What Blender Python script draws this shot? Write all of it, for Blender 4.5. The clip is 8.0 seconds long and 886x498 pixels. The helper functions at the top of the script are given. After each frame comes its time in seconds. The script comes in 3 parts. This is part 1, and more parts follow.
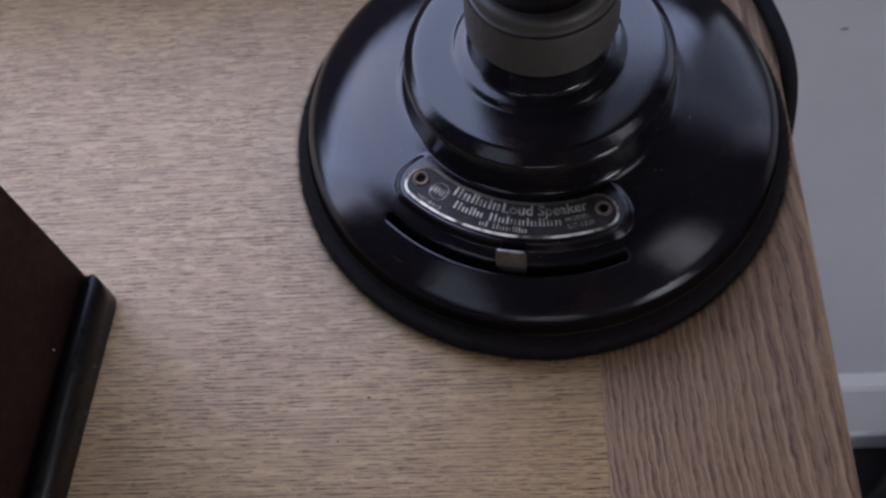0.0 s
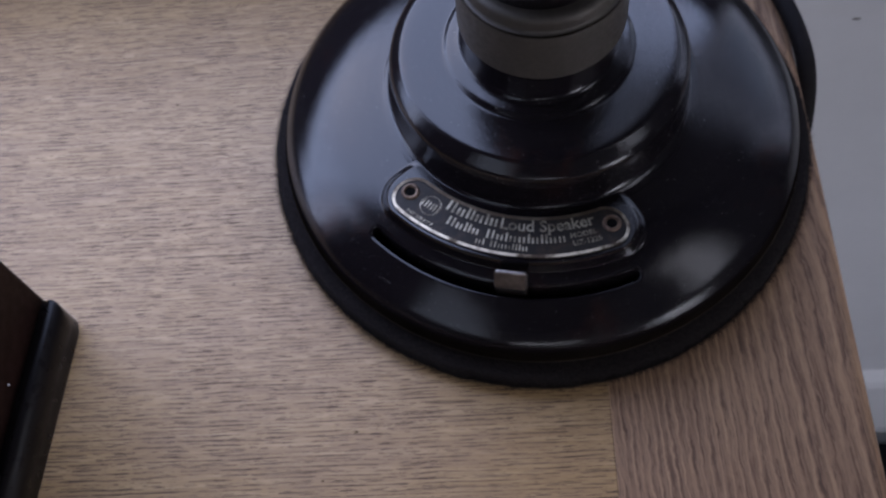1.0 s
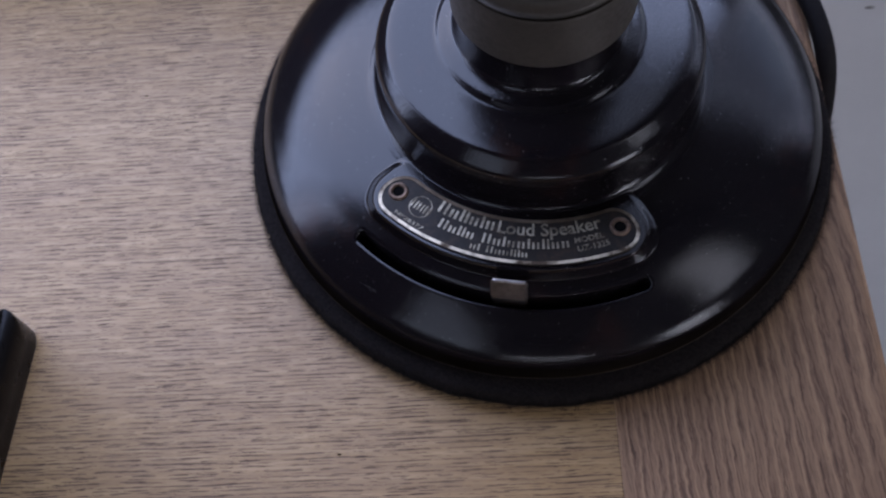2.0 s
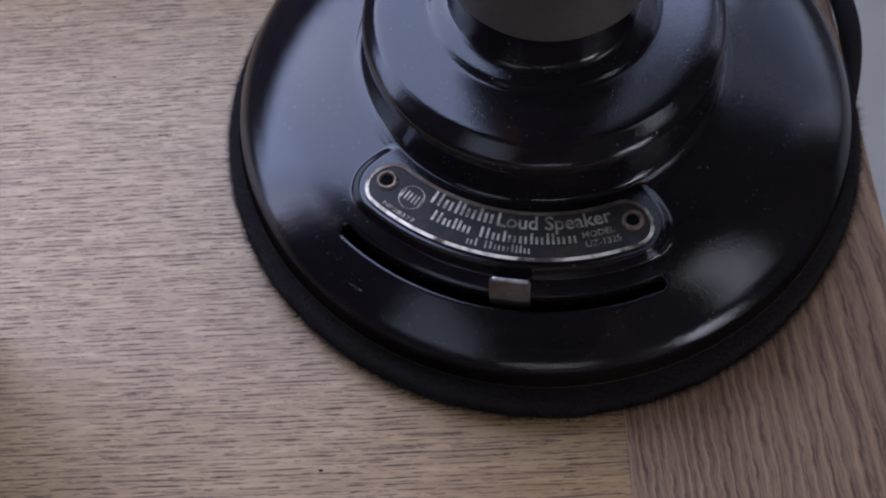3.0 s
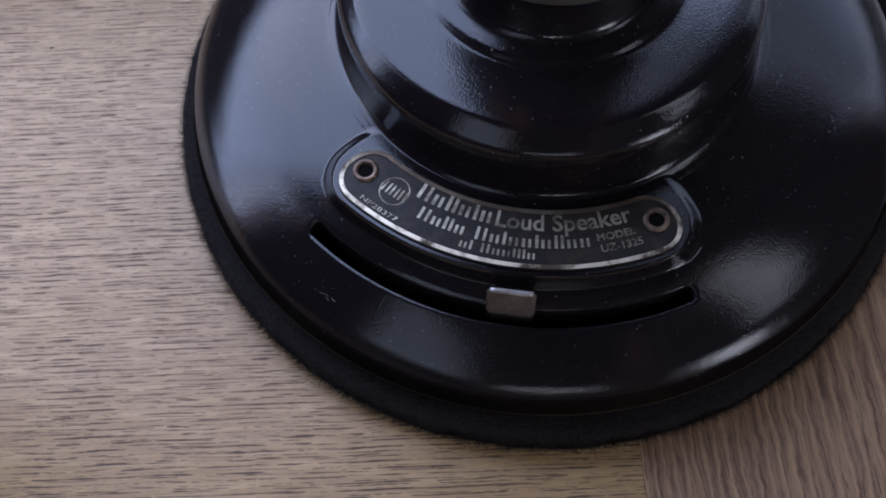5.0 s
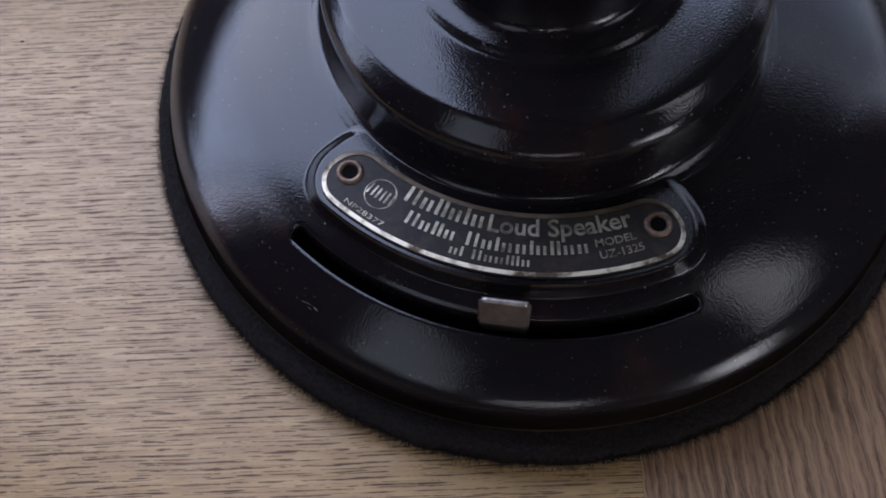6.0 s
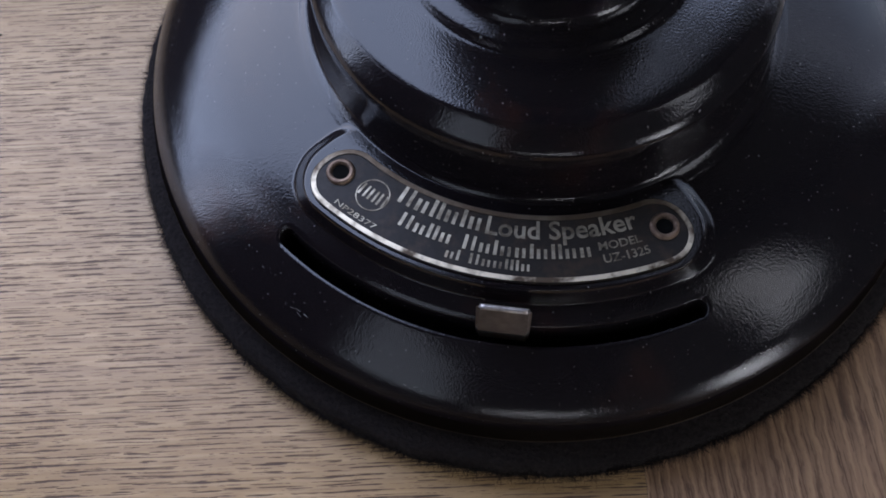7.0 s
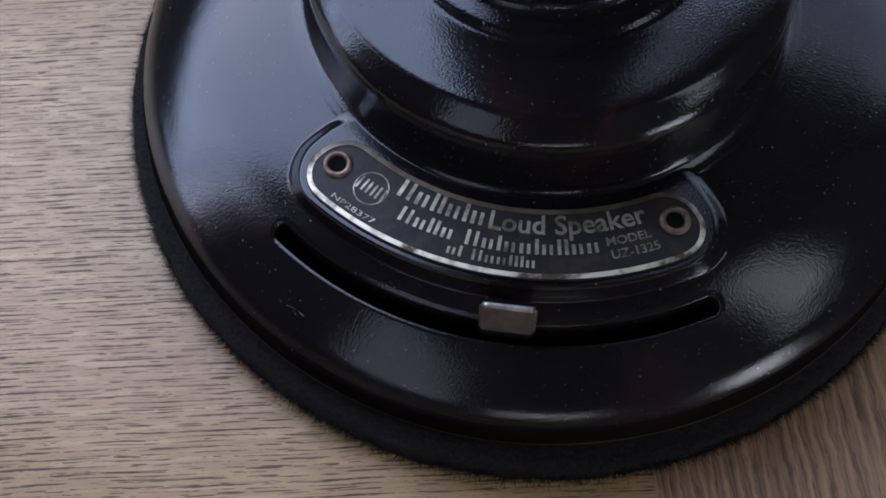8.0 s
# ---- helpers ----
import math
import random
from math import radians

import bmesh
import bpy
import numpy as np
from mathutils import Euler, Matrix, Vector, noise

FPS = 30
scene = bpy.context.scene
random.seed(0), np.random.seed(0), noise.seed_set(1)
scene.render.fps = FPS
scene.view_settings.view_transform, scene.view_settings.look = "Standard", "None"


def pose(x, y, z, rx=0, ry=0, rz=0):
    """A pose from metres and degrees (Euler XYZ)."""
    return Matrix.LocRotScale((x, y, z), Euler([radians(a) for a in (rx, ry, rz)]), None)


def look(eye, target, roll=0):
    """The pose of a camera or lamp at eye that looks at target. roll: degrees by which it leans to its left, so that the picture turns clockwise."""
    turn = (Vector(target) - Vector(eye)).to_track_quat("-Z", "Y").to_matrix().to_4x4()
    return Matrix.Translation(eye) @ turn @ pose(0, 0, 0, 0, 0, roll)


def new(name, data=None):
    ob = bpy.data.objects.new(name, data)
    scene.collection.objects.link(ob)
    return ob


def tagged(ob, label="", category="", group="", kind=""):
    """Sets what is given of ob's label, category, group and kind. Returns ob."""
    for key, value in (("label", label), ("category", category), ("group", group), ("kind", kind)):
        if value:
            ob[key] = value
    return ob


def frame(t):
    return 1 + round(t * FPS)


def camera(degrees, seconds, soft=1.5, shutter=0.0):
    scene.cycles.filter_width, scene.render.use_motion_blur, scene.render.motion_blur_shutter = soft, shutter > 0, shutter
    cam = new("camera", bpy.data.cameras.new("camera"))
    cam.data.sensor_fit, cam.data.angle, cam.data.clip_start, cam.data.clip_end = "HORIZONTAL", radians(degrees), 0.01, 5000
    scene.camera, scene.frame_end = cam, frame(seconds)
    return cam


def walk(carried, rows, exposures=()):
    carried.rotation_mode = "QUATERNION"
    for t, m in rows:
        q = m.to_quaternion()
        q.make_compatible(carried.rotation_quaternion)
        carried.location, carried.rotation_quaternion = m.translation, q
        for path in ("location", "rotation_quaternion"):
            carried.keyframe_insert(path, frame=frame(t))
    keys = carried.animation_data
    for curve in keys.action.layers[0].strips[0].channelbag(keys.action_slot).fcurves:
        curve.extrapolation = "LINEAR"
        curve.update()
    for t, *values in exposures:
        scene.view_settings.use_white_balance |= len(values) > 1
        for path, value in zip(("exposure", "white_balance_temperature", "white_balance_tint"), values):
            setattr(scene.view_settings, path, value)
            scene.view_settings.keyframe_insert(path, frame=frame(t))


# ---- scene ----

# ================= camera and its way =================
cam = camera(48.0, 8.0, soft=1.7)
# a small lens, focused on the name plate from near by
cam.data.dof.use_dof = True
cam.data.dof.focus_distance = 0.172
cam.data.dof.aperture_fstop = 46.0
# seconds, x, y, z, pitch, roll, yaw
ROWS = [
    (0.0, -0.0126, -0.2464, 0.3787, -62.71, -10.33, 9.00),
    (0.5, -0.0146, -0.2331, 0.3651, -63.10, -10.36, 8.52),
    (1.0, -0.0155, -0.2210, 0.3522, -63.38, -10.13, 7.97),
    (1.5, -0.0166, -0.2114, 0.3395, -63.65, -9.67, 7.39),
    (3.0, -0.0203, -0.1909, 0.2975, -63.99, -7.70, 5.55),
    (3.5, -0.0222, -0.1842, 0.2860, -64.29, -7.03, 4.85),
    (4.0, -0.0239, -0.1775, 0.2752, -64.60, -6.26, 4.15),
    (4.5, -0.0245, -0.1719, 0.2669, -64.88, -5.63, 3.53),
    (6.0, -0.0236, -0.1585, 0.2485, -65.50, -4.37, 2.07),
    (6.5, -0.0236, -0.1549, 0.2440, -65.76, -4.14, 1.70),
    (7.0, -0.0237, -0.1518, 0.2397, -65.96, -4.02, 1.51),
    (7.5, -0.0240, -0.1496, 0.2355, -66.12, -3.93, 1.42),
    (8.0, -0.0245, -0.1480, 0.2321, -66.32, -3.86, 1.27),
]
U = 0.83                # lengths below are in units of U metres, 1 / 0.83 of a metre being the stand's own scale
walk(cam, [(t, pose(U * x, U * y, U * z, 0, 0, yaw) @ pose(0, 0, 0, 90 + pitch) @ pose(0, 0, 0, 0, 0, roll))
           for t, x, y, z, pitch, roll, yaw in ROWS],
     exposures=[(0.0, -0.21, 6650, 17), (1.5, -0.17, 6550, 18), (3.5, -0.07, 6380, 19), (4.5, -0.05, 6280, 17), (6.0, 0.02, 6950, 14), (6.5, 0.04, 6950, 14), (8.0, 0.04, 6600, 11)])

# ================= plan, in metres =================
FLOOR = -1.05          # the table top is z = 0, the stand's axis is x = y = 0
CEIL = 3.0
WALL_N = 0.155          # inner face of the wall behind the table
WEST, EAST, SOUTH = -1.35, 1.15, -4.2
WIN = (-1.33, 0.0, 0.115, 1.08)       # x0, x1, z0, z1 of the window over the table
WIN_MID = (0.02, 0.165, 0.115, 0.315)     # an unseen low pane, added beside it for a bright reflection
WIN_LOW = (0.17, 0.70, 0.02, 0.36)    # a lower one beyond that, unseen, added for a dim reflection
WIN_HIGH = (0.02, 0.165, 0.33, 1.08)   # a dim pane over the narrow one, unseen and added too
EAST_WIN = (-0.92, -0.41, 0.44, 1.60)   # y0, y1, z0, z1 in the east wall; unseen, placed for a mirrored patch
EAST_LOW = (-1.62, -0.92, -0.50, 0.24)   # an unseen low one beside it, added to light the wall and rim
SOUTH_WIN = (-0.85, 0.85, 0.08, 0.44)   # x0, x1, z0, z1 in the far wall; unseen, placed for thin highlights
WEST_WIN = (-3.8, -0.97, 0.45, 2.6)     # y0, y1, z0, z1 in the west wall; unseen, placed for a grey reflection
WEST_NEAR = (-0.42, 0.14, 0.05, 1.08)    # an unseen narrow one beside it, added to carry on the reflection
TABLE_E, TABLE_W, TABLE_N, TABLE_S = 0.1124, -0.95, 0.151, -0.25
SEAM = 0.0195

# ================= daylight =================
world = bpy.data.worlds.new("overcast")
scene.world = world
world.use_nodes = True
sky = world.node_tree.nodes.new("ShaderNodeTexSky")
sky.sky_type, sky.sun_disc = "NISHITA", False
sky.sun_elevation, sky.sun_rotation = radians(35), radians(-40)
world.node_tree.links.new(sky.outputs[0], world.node_tree.nodes["Background"].inputs[0])
world.node_tree.nodes["Background"].inputs[1].default_value = 0.1


def window_light(name, side, opening, radiance, colour, deep=0.09):
    """A lamp that fills an opening and stands in for the sky outside it; side: n, e, s or w."""
    a0, a1, z0, z1 = opening
    a, z = (a0 + a1) / 2, (z0 + z1) / 2
    at, to = {"n": ((a, WALL_N + deep, z), (a, -9, z)), "s": ((a, SOUTH - 0.09, z), (a, 9, z)),
              "e": ((EAST + 0.09, a, z), (-9, a, z)), "w": ((WEST - deep, a, z), (9, a, z))}[side]
    d = bpy.data.lights.new(name, "AREA")
    d.shape, d.size, d.size_y, d.color = "RECTANGLE", U * (a1 - a0), U * (z1 - z0), colour
    d.energy = radiance * math.pi * d.size * d.size_y
    ob = new(name, d)
    ob.matrix_world = look(U * Vector(at), U * Vector(to))
    return ob


window_light("north_daylight", "n", WIN, 5.2, (0.50, 0.64, 1.0), 0.008)
# the next three are added: they only grade the reflection beside the main window
window_light("north_mid_fill", "n", WIN_MID, 5.0, (0.50, 0.64, 1.0), 0.008)
window_light("north_low_fill", "n", WIN_LOW, 0.9, (0.57, 0.69, 1.0), 0.008)
window_light("north_high_fill", "n", WIN_HIGH, 0.8, (0.57, 0.69, 1.0), 0.008)
# east, south and west openings are unseen, assumed from what the lacquer mirrors
window_light("east_daylight", "e", EAST_WIN, 2.3, (0.86, 0.9, 1.0))
# added: brightens the wall below the table and glints along the rim
window_light("low_fill", "e", EAST_LOW, 6.5, (0.80, 0.86, 1.0))
window_light("south_daylight", "s", SOUTH_WIN, 5.2, (0.80, 0.86, 1.0))
# added: carries the north window's reflection round the corner
window_light("west_near_fill", "w", WEST_NEAR, 4.6, (0.56, 0.68, 1.0), 0.008)
window_light("west_daylight", "w", WEST_WIN, 1.1, (0.72, 0.82, 1.0))


# ================= materials =================
class Mat:
    """A node material with short ways to build it."""

    def __init__(self, name, rough=0.5, metal=0.0, colour=(0.5, 0.5, 0.5)):
        self.m = bpy.data.materials.new(name)
        self.m.use_nodes = True
        self.t = self.m.node_tree
        self.b = self.t.nodes["Principled BSDF"]
        self.b.inputs["Roughness"].default_value = rough
        self.b.inputs["Metallic"].default_value = metal
        self.b.inputs["Base Color"].default_value = (*colour, 1)

    def node(self, kind, **values):
        n = self.t.nodes.new(kind)
        for k, v in values.items():
            n.inputs[k].default_value = v
        return n

    def link(self, a, b):
        self.t.links.new(a, b)

    def coords(self, scale=(1, 1, 1), turn=0.0, shift=(0, 0, 0)):
        c = self.t.nodes.new("ShaderNodeTexCoord")
        mp = self.t.nodes.new("ShaderNodeMapping")
        mp.vector_type = "POINT"
        first = self.t.nodes.new("ShaderNodeMapping")
        first.inputs["Rotation"].default_value = (0, 0, radians(turn))
        first.inputs["Location"].default_value = shift
        first.inputs["Scale"].default_value = (1 / U, 1 / U, 1 / U)
        mp.inputs["Scale"].default_value = scale
        self.link(c.outputs["Object"], first.inputs[0])
        self.link(first.outputs[0], mp.inputs[0])
        return mp.outputs[0]

    def noise(self, vec, scale=1.0, detail=3.0, rough=0.55, warp=0.0):
        n = self.node("ShaderNodeTexNoise", Scale=scale, Detail=detail, Roughness=rough, Distortion=warp)
        self.link(vec, n.inputs["Vector"])
        return n.outputs[0]

    def ramp(self, fac, stops):
        n = self.t.nodes.new("ShaderNodeValToRGB")
        e = n.color_ramp.elements
        while len(e) < len(stops):
            e.new(0.5)
        for el, (p, c) in zip(e, stops):
            el.position, el.color = p, (*c, 1) if len(c) == 3 else c
        self.link(fac, n.inputs[0])
        return n.outputs[0]

    def grey(self, fac, lo, hi, a=0.0, b=1.0):
        n = self.node("ShaderNodeMapRange")
        for i, v in ((1, lo), (2, hi), (3, a), (4, b)):
            n.inputs[i].default_value = v
        self.link(fac, n.inputs[0])
        return n.outputs[0]

    def mix(self, fac, a, b, mode="MIX"):
        n = self.t.nodes.new("ShaderNodeMix")
        n.data_type, n.blend_type = "RGBA", mode
        for sock, v in ((n.inputs[0], fac), (n.inputs[6], a), (n.inputs[7], b)):
            if isinstance(v, bpy.types.NodeSocket):
                self.link(v, sock)
            else:
                sock.default_value = v if not isinstance(v, tuple) else (*v, 1)
        return n.outputs[2]

    def maths(self, op, a, b):
        n = self.t.nodes.new("ShaderNodeMath")
        n.operation = op
        for sock, v in ((n.inputs[0], a), (n.inputs[1], b)):
            if isinstance(v, bpy.types.NodeSocket):
                self.link(v, sock)
            else:
                sock.default_value = v
        return n.outputs[0]

    def colour(self, sock):
        self.link(sock, self.b.inputs["Base Color"])

    def rough(self, sock):
        self.link(sock, self.b.inputs["Roughness"])

    def bump(self, height, strength=0.3, distance=0.001):
        n = self.node("ShaderNodeBump", Strength=strength, Distance=distance)
        self.link(height, n.inputs["Height"])
        self.link(n.outputs[0], self.b.inputs["Normal"])


def pore_rows(k, rows, along, lo, shift, turn=0.0):
    """Short strokes along x, or along y where turned by 90, in uneven rows: a mask of wood pores."""
    c = k.coords((1, 1, 1), turn, (shift, shift * 0.37, 0))
    sp = k.t.nodes.new("ShaderNodeSeparateXYZ")
    k.link(c, sp.inputs[0])
    sway = k.noise(k.coords((45, 25, 1), turn, (shift, 0, 0)), 1, 2, 0.5)
    y = k.maths("ADD", k.maths("MULTIPLY", sp.outputs[1], rows), k.maths("MULTIPLY", sway, rows / 900))
    row = k.maths("FLOOR", y, 0.0)
    off = k.maths("ABSOLUTE", k.maths("SUBTRACT", k.maths("FRACT", y, 0.0), 0.5), 0.0)
    both = k.t.nodes.new("ShaderNodeCombineXYZ")
    k.link(k.maths("MULTIPLY", sp.outputs[0], along), both.inputs[0])
    k.link(k.maths("MULTIPLY", row, 7.313), both.inputs[1])
    there = k.noise(both.outputs[0], 1, 2.5, 0.6)
    wide = k.grey(there, lo, lo + 0.16, 0.05, 0.15)
    thin = k.t.nodes.new("ShaderNodeMapRange")
    thin.interpolation_type = "SMOOTHSTEP"
    k.link(off, thin.inputs[0])
    k.link(k.maths("SUBTRACT", wide, 0.045), thin.inputs[1])
    k.link(k.maths("ADD", wide, 0.03), thin.inputs[2])
    thin.inputs[3].default_value, thin.inputs[4].default_value = 1.0, 0.0
    return k.maths("MULTIPLY", thin.outputs[0], k.grey(there, lo, lo + 0.03))


def oak_cross():
    """Pale limed oak, its pores short dark dashes along x."""
    k = Mat("limed_oak", 0.42)
    tone = k.noise(k.coords((6, 30, 30)), 1, 4, 0.6)
    base = k.ramp(tone, [(0.3, (0.362, 0.209, 0.083)), (0.55, (0.433, 0.262, 0.108)), (0.75, (0.486, 0.306, 0.131))])
    warm = k.noise(k.coords((18, 90, 90), shift=(0.6, 2.2, 0)), 1, 3, 0.6)
    base = k.mix(k.grey(warm, 0.35, 0.68, 0.0, 0.6), base, (0.408, 0.252, 0.125))
    fine = k.noise(k.coords((60, 1300, 1300)), 1, 3, 0.6, 0.2)
    base = k.mix(k.grey(fine, 0.35, 0.75, 0.0, 0.5), base, (0.255, 0.148, 0.074))
    streak = k.noise(k.coords((34, 430, 430), shift=(0.4, 1.3, 0)), 1, 3, 0.6, 0.3)
    base = k.mix(k.grey(streak, 0.50, 0.66, 0.0, 0.22), base, (0.290, 0.170, 0.088))
    base = k.mix(k.grey(streak, 0.52, 0.32, 0.0, 0.45), base, (0.590, 0.390, 0.195))
    patch = k.noise(k.coords((70, 22, 22), shift=(1.1, 0.2, 0)), 1, 3, 0.6)
    dash = None
    for rows, along, lo, shift, force in ((540, 92, 0.470, 0.0, 1.0), (790, 140, 0.482, 3.7, 0.95), (1200, 240, 0.50, 8.1, 0.6)):
        d = pore_rows(k, rows, along, lo, shift)
        d = k.maths("MULTIPLY", d, force)
        dash = d if dash is None else k.maths("MAXIMUM", dash, d)
    dash = k.maths("MULTIPLY", dash, k.grey(patch, 0.34, 0.54, 0.55, 1.0))
    k.colour(k.mix(k.maths("MULTIPLY", dash, 0.97), base, (0.078, 0.040, 0.021)))
    k.b.inputs["Specular IOR Level"].default_value = 0.55
    k.rough(k.maths("ADD", k.grey(fine, 0.2, 0.8, 0.34, 0.48), k.maths("MULTIPLY", dash, 0.3)))
    k.bump(k.maths("SUBTRACT", k.maths("MULTIPLY", fine, 0.5), dash), 0.14, 0.0004)
    return k.m


def oak_border():
    """The darker banding: growth rings along y, close together by the seam and wider outwards, with open pores."""
    k = Mat("oak_banding", 0.42)
    raw = k.coords((1, 1, 1), turn=-2.5)
    sp = k.t.nodes.new("ShaderNodeSeparateXYZ")
    k.link(raw, sp.inputs[0])
    sway = k.noise(k.coords((16, 9, 1)), 1, 2, 0.5)
    ripple = k.noise(k.coords((190, 110, 1), shift=(0.3, 0.9, 0)), 1, 4, 0.6)
    across = k.maths("ADD", sp.outputs[0], k.maths("ADD", k.maths("MULTIPLY", sway, 0.012), k.maths("MULTIPLY", ripple, 0.0036)))
    # ring number: 390 a metre at the seam, falling outwards
    out = k.maths("SUBTRACT", across, 0.026)
    ring = k.maths("SUBTRACT", k.maths("MULTIPLY", out, 390.0), k.maths("MULTIPLY", k.maths("MULTIPLY", out, out), 1500.0))
    saw = k.maths("FRACT", ring, 0.0)
    base = k.ramp(saw, [(0.0, (0.190, 0.107, 0.066)), (0.35, (0.235, 0.136, 0.080)), (0.62, (0.290, 0.170, 0.098)), (0.82, (0.470, 0.290, 0.165)), (0.93, (0.33, 0.193, 0.110)), (1.0, (0.175, 0.098, 0.060))])
    mid = k.noise(k.coords((260, 9, 1), turn=-2.5, shift=(0.2, 0.5, 0)), 1, 3, 0.55, 0.3)
    soft = k.noise(k.coords((90, 22, 1), shift=(1.7, 0.4, 0)), 1, 2, 0.5)
    base = k.mix(k.grey(soft, 0.3, 0.65, 0.1, 0.7), base, k.ramp(mid, [(0.3, (0.230, 0.132, 0.078)), (0.5, (0.315, 0.184, 0.106)), (0.7, (0.430, 0.262, 0.148))]))
    slim = k.t.nodes.new("ShaderNodeCombineXYZ")
    k.link(k.maths("MULTIPLY", across, 900.0), slim.inputs[0])
    k.link(k.maths("MULTIPLY", sp.outputs[1], 48.0), slim.inputs[1])
    fine = k.noise(slim.outputs[0], 1, 3, 0.65, 0.3)
    pores = k.maths("MULTIPLY", k.grey(fine, 0.50, 0.60), k.grey(saw, 0.75, 0.15, 0.2, 1.0))
    col = k.mix(k.grey(fine, 0.5, 0.25, 0.0, 0.4), base, (0.43, 0.28, 0.16))
    flecks = k.maths("MAXIMUM", pore_rows(k, 620, 95, 0.49, 0.9, 86.0), pore_rows(k, 980, 130, 0.50, 4.3, 85.0))
    pores = k.maths("MAXIMUM", pores, k.maths("MULTIPLY", flecks, k.grey(saw, 0.85, 0.25, 0.35, 1.0)))
    k.colour(k.mix(k.maths("MULTIPLY", pores, 0.70), col, (0.080, 0.046, 0.030)))
    k.b.inputs["Specular IOR Level"].default_value = 0.25
    k.rough(k.grey(mid, 0.3, 0.7, 0.6, 0.45))
    k.bump(k.maths("SUBTRACT", k.maths("MULTIPLY", saw, 0.6), pores), 0.35, 0.0005)
    return k.m


def lacquer():
    """Old black japanned metal: glossy, with orange peel, dust and brown wear."""
    k = Mat("black_japan_lacquer", 0.13, 0.0, (0.006, 0.006, 0.007))
    peel = k.noise(k.coords(), 2000, 2, 0.5)
    cloud = k.noise(k.coords(), 26, 4, 0.6)
    specks = k.grey(k.noise(k.coords(shift=(0.013, 0.027, 0.041)), 1430, 1, 0.4), 0.748, 0.78)
    brown = k.grey(k.noise(k.coords(shift=(0.2, 0.4, 0.1)), 30, 4, 0.65), 0.58, 0.75)
    col = k.mix(k.maths("MULTIPLY", brown, 0.7), (0.0068, 0.0053, 0.0062), (0.030, 0.0115, 0.0080))
    k.colour(k.mix(k.maths("MULTIPLY", specks, 0.45), col, (0.2, 0.2, 0.19)))
    k.bump(k.maths("ADD", peel, k.maths("MULTIPLY", k.noise(k.coords(shift=(0.7, 0.1, 0.3)), 420, 2, 0.5), 0.15)), 0.20, 0.0002)
    k.b.inputs["IOR"].default_value = 1.48
    # gloss cut by height towards the rim: reflections left out, dark band instead
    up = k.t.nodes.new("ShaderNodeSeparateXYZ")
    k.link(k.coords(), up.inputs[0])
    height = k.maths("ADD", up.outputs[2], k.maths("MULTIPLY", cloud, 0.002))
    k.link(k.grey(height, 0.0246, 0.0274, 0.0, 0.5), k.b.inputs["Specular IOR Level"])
    k.rough(k.maths("ADD", k.maths("ADD", k.grey(cloud, 0.3, 0.75, 0.075, 0.12), k.maths("MULTIPLY", k.grey(height, 0.0300, 0.0248, 0.0, 0.14), k.grey(k.noise(k.coords(shift=(0.4, 0.9, 0.2)), 75, 3, 0.6), 0.36, 0.6, 0.25, 1.1))), k.maths("MULTIPLY", specks, 0.4)))
    return k.m


def felt():
    k = Mat("black_felt", 0.95, 0.0, (0.008, 0.008, 0.0085))
    n = k.noise(k.coords(), 900, 3, 0.7)
    k.colour(k.mix(k.grey(n, 0.35, 0.75), (0.0065, 0.0052, 0.0052), (0.0225, 0.0168, 0.0158)))
    k.bump(n, 0.8, 0.001)
    k.b.inputs["Specular IOR Level"].default_value = 0.15
    return k.m


def plain(name, colour, rough, metal=0.0, grain=300, depth=0.0003, spread=0.25):
    """A near-plain surface with two scales of variation."""
    k = Mat(name, rough, metal, colour)
    big = k.noise(k.coords(), grain * 0.05, 4, 0.6)
    small = k.noise(k.coords(shift=(0.3, 0.1, 0.2)), grain, 3, 0.6)
    lo = tuple(c * (1 - spread) for c in colour)
    hi = tuple(min(1.0, c * (1 + spread)) for c in colour)
    c = k.mix(k.grey(big, 0.3, 0.7), lo, hi)
    k.colour(k.mix(k.grey(small, 0.4, 0.8, 0.0, 0.4), c, lo))
    k.rough(k.grey(small, 0.3, 0.7, rough * 0.85, min(1.0, rough * 1.15)))
    k.bump(small, 0.25, depth)
    return k.m


def worn_metal(name, bright, dark, lo, hi, rough, grain=180):
    """Metal rubbed bright in places and tarnished in others."""
    k = Mat(name, rough, 0.9)
    n = k.noise(k.coords(), grain, 4, 0.65)
    rust = k.grey(k.noise(k.coords(shift=(0.5, 0.2, 0)), grain * 0.6, 3, 0.6), 0.6, 0.72)
    col = k.mix(k.grey(n, lo, hi), dark, bright)
    k.colour(k.mix(k.maths("MULTIPLY", rust, 0.6), col, (0.12, 0.06, 0.03)))
    k.rough(k.grey(n, 0.3, 0.7, rough + 0.15, rough))
    k.bump(n, 0.2, 0.0002)
    return k.m


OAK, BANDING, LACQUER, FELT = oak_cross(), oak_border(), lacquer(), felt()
# specular set to nothing, so the table's reflection stays off the rim
GLOSSLESS_RIM = plain("glossless_black_rim", (0.006, 0.0045, 0.0035), 0.6, 0.0, 500, 0.0002, 0.5)
GLOSSLESS_RIM.node_tree.nodes["Principled BSDF"].inputs["Specular IOR Level"].default_value = 0.0
WORN_EDGE = plain("worn_brown_edge", (0.026, 0.018, 0.011), 0.5, 0.0, 250, 0.0002, 0.7)
WORN_EDGE.node_tree.nodes["Principled BSDF"].inputs["Specular IOR Level"].default_value = 0.08
PLATE = plain("tarnished_black_plate", (0.016, 0.013, 0.011), 0.46, 0.0, 700, 0.0002, 0.5)


